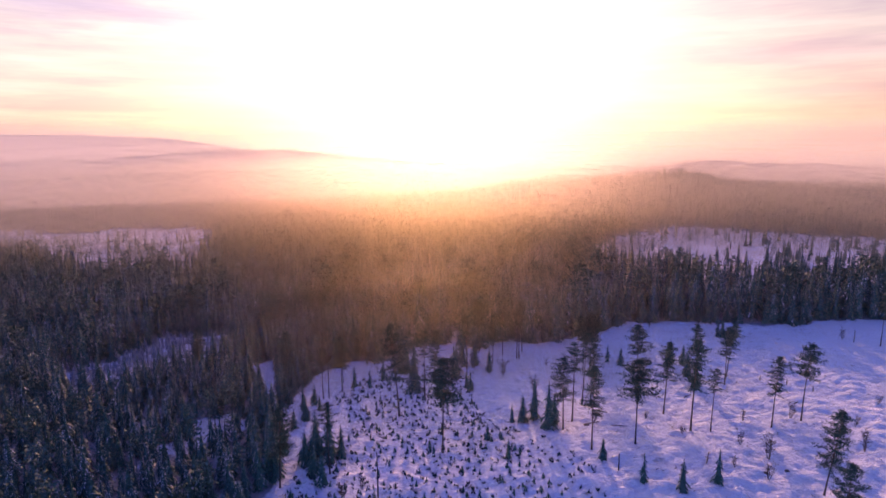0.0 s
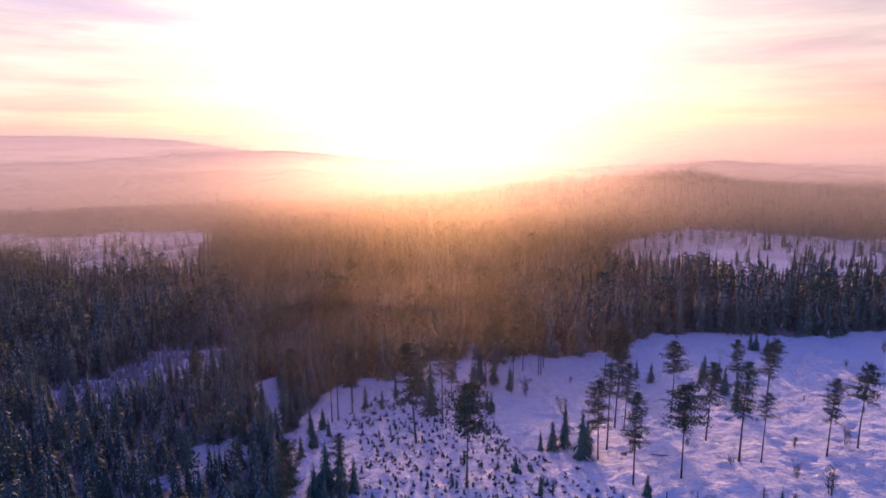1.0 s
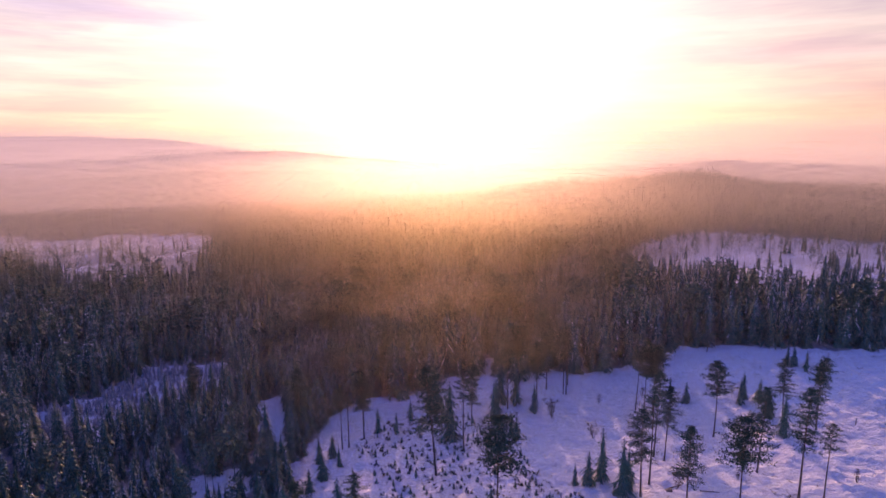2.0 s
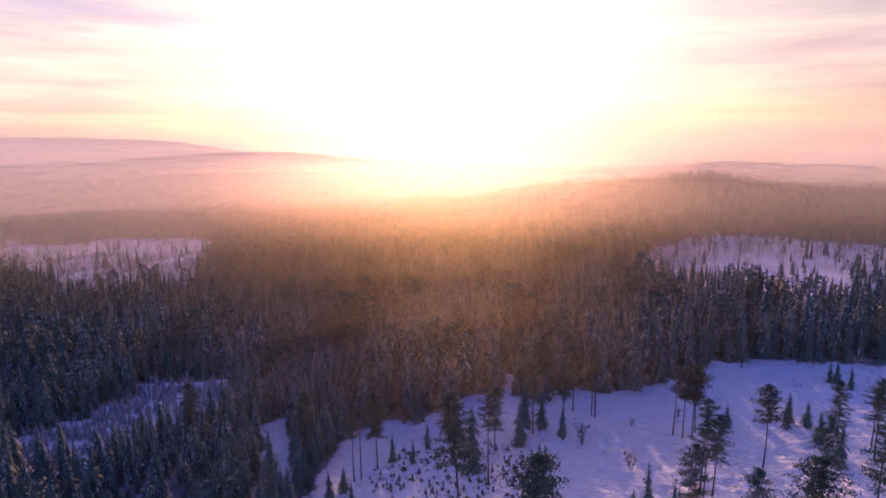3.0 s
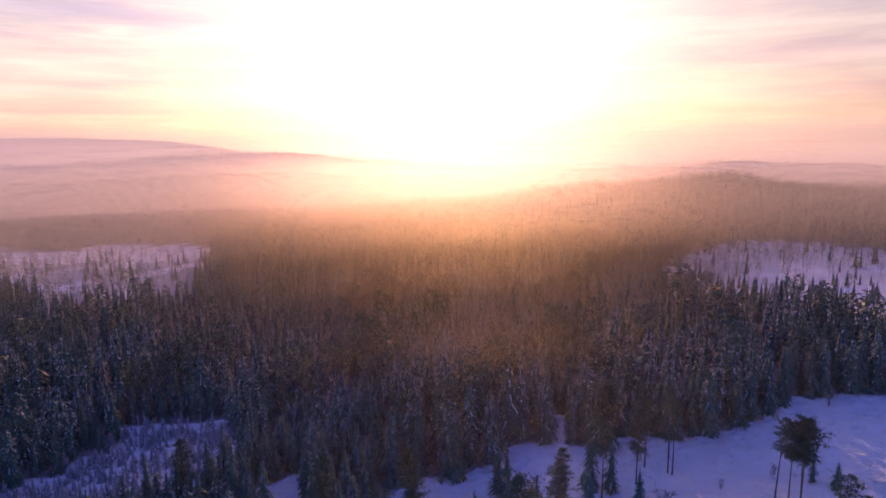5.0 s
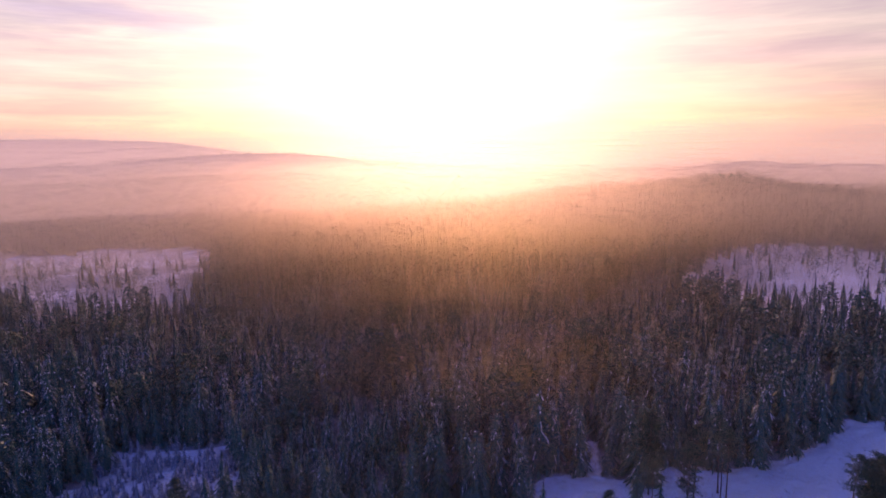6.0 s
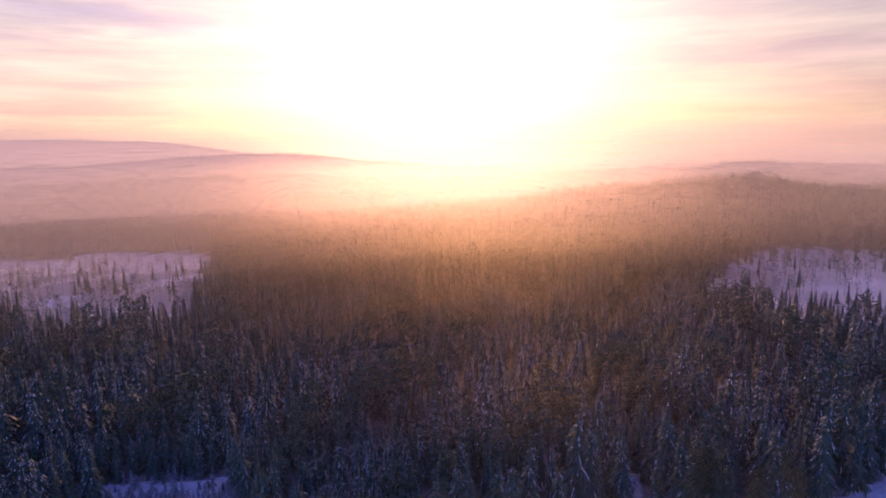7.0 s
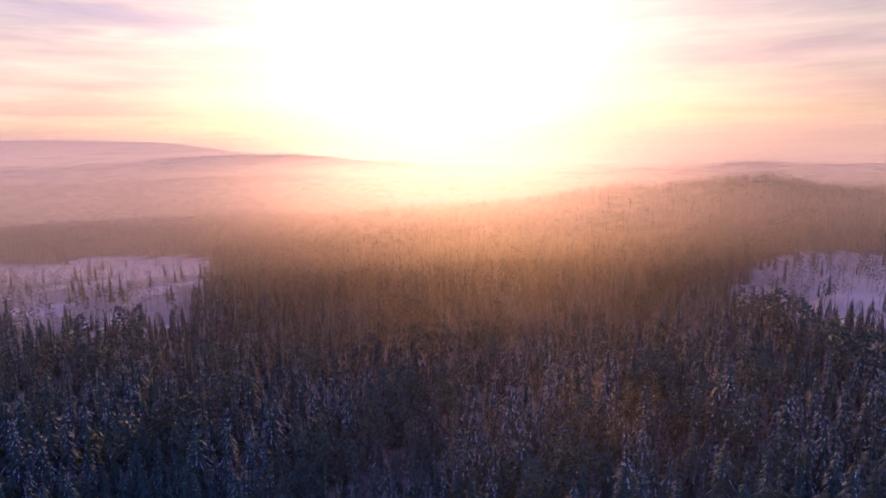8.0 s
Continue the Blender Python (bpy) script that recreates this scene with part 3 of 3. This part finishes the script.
def make_snags():
    rng = random.Random(9)
    for x, y, tall in ((31.1, 99.6, 3.2), (-11, 96.5, 9), (-26.8, 138.8, 9), (121, 172, 4), (20.9, 161.7, 9), (84, 141, 1.6), (79, 144, 1.4), (88, 137, 1.3)):
        s = Shape()
        s.tube([(0, 0, -0.3), (0.03, 0, tall * 0.5), (0.0, 0.05, tall)], [0.13, 0.11, 0.07], 7)
        s.tri([(0.07 * math.cos(a), 0.05 + 0.07 * math.sin(a), tall) for a in np.arange(7) * 6.2832 / 7])
        for k in range(5):
            z, a = tall * rng.uniform(0.3, 0.95), rng.uniform(0, 6.28)
            s.stick((0, 0, z), (0.5 * math.cos(a), 0.5 * math.sin(a), z + 0.1), 0.02, 0.006, 0, 3)
        ob = tagged(new("dead_stem", s.mesh("dead_stem", [DARK_BARK])), "dead broken tree stem standing bare in the snow", "tree stump", "dead stems on the clear-cut")
        ob.matrix_basis = stand(x, y)


def make_seedlings():
    """Rows of planted spruces, knee to head high."""
    protos = []
    for k in range(5):
        rng = random.Random(120 + k)
        s = Shape()
        spruce_crown(s, rng, 1.5, 0.48, 7, 5, 0.12, 0.02)
        s.stick((0, 0, -0.1), (0, 0, 1.2), 0.03, 0.01, 0)
        protos.append(tagged(new("spruce_seedling", s.mesh("spruce_seedling", [SPRUCE, SNOW])), "small planted spruce in a snowy furrow", "seedling", "planted spruce rows"))
    rng, count = random.Random(15), 0
    for i in range(-20, 40):
        for j in range(0, 50):
            u, w = i * 2.3, j * 1.75 + rng.uniform(-0.5, 0.5)
            # rows run along (0.36, -0.93)
            x, y = 0.93 * u + 0.36 * w - 22, 0.36 * u - 0.93 * w + 150
            u2 = rng.random()
            if u2 > 0.52 or not inside(PLANTED, np.array([x]), np.array([y]))[0] or count >= 295:
                continue
            m = stand(x + rng.uniform(-0.3, 0.3), y, rng.uniform(0.4, 1.0) + 0.4 * rng.random() ** 3, rng.uniform(0, 360))
            if count < 5:
                protos[count].matrix_basis = m
            else:
                place(protos[rng.randrange(5)], m)
            count += 1


def scatter(x0, x1, y0, y1, gap, seed, keep):
    r = np.random.RandomState(seed)
    gx, gy = np.meshgrid(np.arange(x0, x1, gap), np.arange(y0, y1, gap))
    x = (gx + r.uniform(-0.48, 0.48, gx.shape) * gap).ravel()
    y = (gy + r.uniform(-0.48, 0.48, gy.shape) * gap).ravel()
    ok = (r.random_sample(x.shape) < cover(x, y)) & keep(x, y)
    return x[ok], y[ok], r


def thicket(x0, x1, y0, y1, gap):
    """Saplings all over the glade, with small gaps of snow."""
    r = np.random.RandomState(44)
    gx, gy = np.meshgrid(np.arange(x0, x1, gap), np.arange(y0, y1, gap))
    x = (gx + r.uniform(-0.5, 0.5, gx.shape) * gap).ravel()
    y = (gy + r.uniform(-0.5, 0.5, gy.shape) * gap).ravel()
    ok = inside(GLADE, x + 3 * wave(x, y, 12, 26), y + 3 * wave(x, y, 12, 27)) & (wave(x, y, 9, 28) + r.uniform(-0.8, 0.8, x.shape) > -0.35)
    return x[ok], y[ok], r


def forest_stuff(name, shapes, x, y, size, r, label, mats, pines=None):
    """One mesh of many trees, each a turned and scaled shape."""
    # frosted and bare crowns grow in loose groups
    group = wave(x, y, 34, 61) + r.normal(0, 0.75, len(x))
    pick = np.clip((np.argsort(np.argsort(group)) * len(shapes)) // max(len(x), 1), 0, len(shapes) - 1)
    if pines is not None:
        pick = np.where(pines & (r.random_sample(len(x)) < 0.75), 0, pick)
    pick = np.where(inside(GLADE, x, y), len(shapes) - 1, pick)
    z = height(x, y)
    vs, ts, ms, n = [], [], [], 0
    for k, (v, t, m) in enumerate(shapes):
        idx = np.nonzero(pick == k)[0]
        if not len(idx):
            continue
        a, s = r.uniform(0, 6.2832, len(idx)), size[idx]
        wide = s * r.uniform(0.85, 1.15, len(idx))
        ca, sa = np.cos(a)[:, None], np.sin(a)[:, None]
        px = (v[None, :, 0] * ca - v[None, :, 1] * sa) * wide[:, None] + x[idx][:, None]
        py = (v[None, :, 0] * sa + v[None, :, 1] * ca) * wide[:, None] + y[idx][:, None]
        pz = v[None, :, 2] * s[:, None] + z[idx][:, None]
        vs.append(np.stack([px, py, pz], -1).reshape(-1, 3))
        ts.append((t[None] + (np.arange(len(idx)) * len(v))[:, None, None]).reshape(-1, 3) + n)
        ms.append(np.tile(m, len(idx)))
        n += len(idx) * len(v)
    me = tri_mesh(name, np.concatenate(vs), np.concatenate(ts), mats, np.concatenate(ms))
    return tagged(new(name, me), label, "forest", kind="stuff")


def make_forest():
    mats = [SPRUCE, SNOW]
    wedge = lambda x, y: (x > -0.75 * y - 28) & (x < 0.75 * y + 18)
    young_wood = lambda x, y: (x < -31) & (y < 205 + 0.1 * x)
    # single spruces along the rim of the clear-cut and round the glade
    protos = []
    for k in range(5):
        t, c = spruce_shapes(200 + k, 12.0, 2.3 + 0.2 * k, 22, 9, 0.05 + 0.10 * k, 0.03)
        protos.append(thing_tree("spruce_tree", t, c, [DARK_BARK], mats, "slender dark spruce with snow-dusted boughs at the forest edge", "tree", "spruces along the forest edge"))
    x, y, r = scatter(-310, 290, 60, 300, 3.7, 31, lambda x, y: wedge(x, y) & ~young_wood(x, y))
    x2, y2, r = scatter(-230, -20, 60, 220, 2.9, 32, lambda x, y: wedge(x, y) & young_wood(x, y))
    x, y = np.append(x, x2), np.append(y, y2)
    away = np.full(x.shape, 1e9)
    for poly in (CLEARING, GLADE):
        for (x0, y0), (x1, y1) in zip(poly, poly[1:] + poly[:1]):
            dx, dy = x1 - x0, y1 - y0
            s = np.clip(((x - x0) * dx + (y - y0) * dy) / (dx * dx + dy * dy), 0, 1)
            away = np.minimum(away, np.hypot(x - x0 - s * dx, y - y0 - s * dy))
    away[(y < 90) | inside(GLADE, x, y)] += 50
    order = np.argsort(away)
    single, rest = order[:280], order[280:]
    young = lambda x, y: np.where(young_wood(x, y), 0.74, 1.0) * np.where(inside(GLADE, x, y), 0.30, 1.0) * np.where(inside(FIELD_LEFT, x, y) | inside(FIELD_RIGHT, x, y), 0.66, 1.0)
    size = young(x, y) * (r.uniform(0.55, 1.15, x.shape) + 0.2 * (r.random_sample(x.shape) < 0.15) + 0.18 * ((away < 45) & (y > 140)))
    for i, k in enumerate(single):
        m = stand(float(x[k]), float(y[k]), float(size[k]), float(r.uniform(0, 360)))
        if i < 5:
            protos[i].matrix_basis = m
        else:
            place(protos[i % 5], m)
    near = [conifer_far(220 + k, 12.0, w, n, b, sn, True) for k, (w, n, b, sn) in enumerate(((2.5, 13, 6, 0.25), (2.9, 11, 7, 0.15), (2.3, 13, 6, 0.65), (2.7, 12, 6, 0.85), (3.0, 11, 7, 1.0)))]
    near.insert(0, pine_far(230, 13.0, 2.3, 20, 9))
    forest_stuff("spruce_forest", near, x[rest], y[rest], size[rest], r, "dense dark spruce forest with snow-dusted boughs", mats)
    for seed, y0, y1, gap, whorls, boughs in ((41, 300, 480, 4.5, 8, 5), (42, 480, 720, 5.5, 5, 4)):
        x, y, r = scatter(-0.8 * y1 - 60, 0.8 * y1 + 40, y0, y1, gap, seed, wedge)
        shapes = [conifer_far(240 + k + y0, 12.5, 2.1 + 0.15 * k, whorls, boughs, 0.08 + 0.14 * k) for k in range(5)]
        shapes[0] = pine_far(270 + y0, 12.5, 2.5, 9 if y0 < 400 else 6, 5)
        forest_stuff("spruce_forest", shapes, x, y, r.uniform(0.7, 1.25, x.shape) * np.where(inside(FIELD_LEFT, x, y) | inside(FIELD_RIGHT, x, y), 0.66, 1.0), r, "misty spruce forest on the far slope", mats, inside(FIELD_LEFT, x, y) | inside(FIELD_RIGHT, x, y))
    x, y, r = scatter(-190, 330, -120, 60, 4.6, 43, lambda x, y: (x < -30) | (x > 190))
    forest_stuff("spruce_forest", [conifer_far(280 + k, 9.5, 2.2, 6, 4, 0.2) for k in range(4)], x, y, r.uniform(0.7, 1.2, x.shape), r, "dense young spruce wood beside the clear-cut", mats)
    x, y, r = thicket(-112, -55, 138, 196, 1.25)
    forest_stuff("sapling_thicket", [conifer_far(290 + k, 3.2, 0.75, 7, 5, 0.9) for k in range(4)], x, y, r.uniform(0.45, 1.15, x.shape), r, "frosted spruce saplings crowding a snowy forest glade", [FROSTED, SNOW])
    # thin woods on the distant hills
    r = np.random.RandomState(51)
    n = 13000
    az, d = np.radians(r.uniform(-42, 42, n)), 720 + 1900 * r.random_sample(n) ** 1.2
    x, y = np.sin(az) * d, np.cos(az) * d
    keep = (wave(x, y, 420, 52) > -0.5) & ((height(x, y) > -27) | (x < -0.1 * y)) & (y > 560)
    shapes = [conifer_far(260 + k, 13.0, 3.2, 3, 3, 0.4) for k in range(4)]
    forest_stuff("hill_forest", shapes, x[keep], y[keep], r.uniform(0.4, 0.75, int(keep.sum())), r, "hazy conifer woods on distant hills", mats)


def make_slash():
    """Logging slash: twigs, stubs and small boughs that stick out of the snow."""
    rng, s = random.Random(17), Shape()
    for k in range(900):
        x, y = rng.uniform(-30, 112), rng.uniform(86, 186)
        if not inside(CLEARING, np.array([x]), np.array([y]))[0]:
            continue
        if wave(np.array([x]), np.array([y]), 26, 18)[0] + rng.uniform(-0.6, 0.6) < 0:
            continue
        z = float(height(np.array([x]), np.array([y]))[0])
        for j in range(rng.randint(1, 4)):
            a, l = rng.uniform(0, 6.28), rng.uniform(0.3, 1.3)
            o = Vector((x + rng.uniform(-0.5, 0.5), y + rng.uniform(-0.5, 0.5), z - 0.05))
            s.stick(o, o + Vector((math.cos(a) * l, math.sin(a) * l, l * rng.uniform(0.1, 0.7))), 0.045, 0.012, 0, 3)
    tagged(new("logging_slash", s.mesh("logging_slash", [TWIG])), "brown twigs and stubs sticking out of the snow", "logging slash", kind="stuff")


def make_logs():
    for k, (x, y, l, turn) in enumerate(((31.5, 118.6, 3.5, 20), (34.5, 124.5, 2.5, -30), (48.3, 103.0, 4.5, 62), (36, 116.2, 3, -12), (57, 134, 3, 35))):
        rng, s = random.Random(180 + k), Shape()
        s.stick((-l / 2, 0, 0.12), (l / 2, 0, 0.16), 0.10, 0.07, 0, 8)
        for j in range(4):
            p = rng.uniform(-0.4, 0.4) * l
            s.stick((p, 0, 0.15), (p + rng.uniform(-0.3, 0.3), rng.uniform(-0.8, 0.8), rng.uniform(0.3, 0.8)), 0.035, 0.01, 0, 4)
        ob = tagged(new("fallen_log", s.mesh("fallen_log", [DARK_BARK])), "dark fallen log with branch stubs half in the snow", "log", "logs on the clear-cut")
        ob.matrix_basis = stand(x, y, 1.0, turn)
    for k, (x, y, w) in enumerate(((33.0, 122.3, 1.3), (61.5, 100.5, 0.7), (56.8, 99.0, 0.6), (29.5, 116.8, 1.0))):
        rng, bm = random.Random(190 + k), bmesh.new()
        bmesh.ops.create_icosphere(bm, subdivisions=3, radius=w * 0.6)
        for v in bm.verts:
            v.co = v.co * (1 + 0.25 * noise.noise(v.co * 1.6 / w + Vector((k * 7, 0, 0)))) 
            v.co.z *= 0.65
        me = bpy.data.meshes.new("boulder")
        bm.to_mesh(me)
        bm.free()
        me.materials.append(ROCK)
        ob = tagged(new("boulder", me), "grey-brown boulder showing through the snow", "boulder", "boulders on the clear-cut")
        ob.matrix_basis = stand(x, y, 1.0, 40 * k)


def make_tufts():
    """Heather and brush along the furrows of the planted ground."""
    rng, s = random.Random(23), Shape()
    for i in range(-20, 42):
        for j in range(0, 90):
            u, w = i * 2.3 + rng.uniform(-0.35, 0.35), j * 0.95 + rng.uniform(-0.4, 0.4)
            x, y = 0.93 * u + 0.36 * w - 22.6, 0.36 * u - 0.93 * w + 149.5
            if rng.random() > 0.60 or not inside(PLANTED, np.array([x]), np.array([y]))[0]:
                continue
            z = float(height(np.array([x]), np.array([y]))[0])
            size = rng.uniform(0.25, 0.6) + 0.35 * rng.random() ** 3
            for k in range(9):
                a, t = rng.uniform(0, 6.28), rng.uniform(0, 6.28)
                o = Vector((x + size * 0.7 * rng.gauss(0, 0.5), y + size * 0.7 * rng.gauss(0, 0.5), z - 0.05))
                q = Vector((math.cos(a), math.sin(a), 0)) * size * 0.25
                s.tri((o - q, o + q, o + Vector((math.cos(t) * size * 0.4, math.sin(t) * size * 0.4, size * rng.uniform(0.5, 1.2)))), 0)
    tagged(new("heather_tufts", s.mesh("heather_tufts", [HEATHER])), "dark heather and brush tufts in snowy planting furrows", "undergrowth", kind="stuff")


make_pines()
make_tufts()
make_slash()
make_logs()
make_young_spruces()
make_shrubs()
make_snags()
make_seedlings()
make_forest()


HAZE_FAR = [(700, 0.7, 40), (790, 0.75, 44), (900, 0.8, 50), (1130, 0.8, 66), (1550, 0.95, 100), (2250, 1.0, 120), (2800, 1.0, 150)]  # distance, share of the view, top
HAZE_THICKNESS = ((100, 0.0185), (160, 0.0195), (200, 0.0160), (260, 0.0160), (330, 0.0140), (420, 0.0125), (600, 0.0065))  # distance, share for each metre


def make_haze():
    """Very thin level ribbons over the woods, layer behind layer, imitating haze and glare."""
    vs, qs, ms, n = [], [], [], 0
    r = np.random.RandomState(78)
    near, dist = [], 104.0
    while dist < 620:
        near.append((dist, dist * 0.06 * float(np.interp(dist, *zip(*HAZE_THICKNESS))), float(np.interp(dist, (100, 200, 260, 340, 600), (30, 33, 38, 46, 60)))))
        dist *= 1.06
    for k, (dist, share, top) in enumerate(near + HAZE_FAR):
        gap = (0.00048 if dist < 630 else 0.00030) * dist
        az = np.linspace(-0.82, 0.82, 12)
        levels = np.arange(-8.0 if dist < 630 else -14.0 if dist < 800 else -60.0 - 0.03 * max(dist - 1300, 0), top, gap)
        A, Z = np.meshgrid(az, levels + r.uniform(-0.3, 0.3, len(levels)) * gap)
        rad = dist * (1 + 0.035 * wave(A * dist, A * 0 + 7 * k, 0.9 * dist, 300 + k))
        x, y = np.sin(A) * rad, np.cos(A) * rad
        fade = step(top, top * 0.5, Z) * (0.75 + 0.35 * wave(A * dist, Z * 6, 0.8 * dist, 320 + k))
        if dist < 660:  # thickened below the sun, so that the imitated glow gathers there
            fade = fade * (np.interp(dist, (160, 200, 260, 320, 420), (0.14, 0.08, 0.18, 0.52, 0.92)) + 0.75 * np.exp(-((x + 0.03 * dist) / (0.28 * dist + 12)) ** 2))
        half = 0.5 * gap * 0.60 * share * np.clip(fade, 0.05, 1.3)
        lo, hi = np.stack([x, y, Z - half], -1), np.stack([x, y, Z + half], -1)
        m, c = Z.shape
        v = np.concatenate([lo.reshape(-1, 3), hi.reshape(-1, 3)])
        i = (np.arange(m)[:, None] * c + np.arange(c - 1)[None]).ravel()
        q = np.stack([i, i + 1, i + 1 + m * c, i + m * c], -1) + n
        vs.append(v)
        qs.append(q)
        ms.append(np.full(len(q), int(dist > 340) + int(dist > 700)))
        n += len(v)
    me = tri_mesh("haze_ribbons", np.concatenate(vs), np.concatenate(qs), [NEAR_VEIL, MID_VEIL, FAR_VEIL], np.concatenate(ms), smooth=True)
    tagged(new("haze_ribbons", me), "tinted ribbons imitating haze and sun glare over the snowy forest", "haze", kind="stuff")


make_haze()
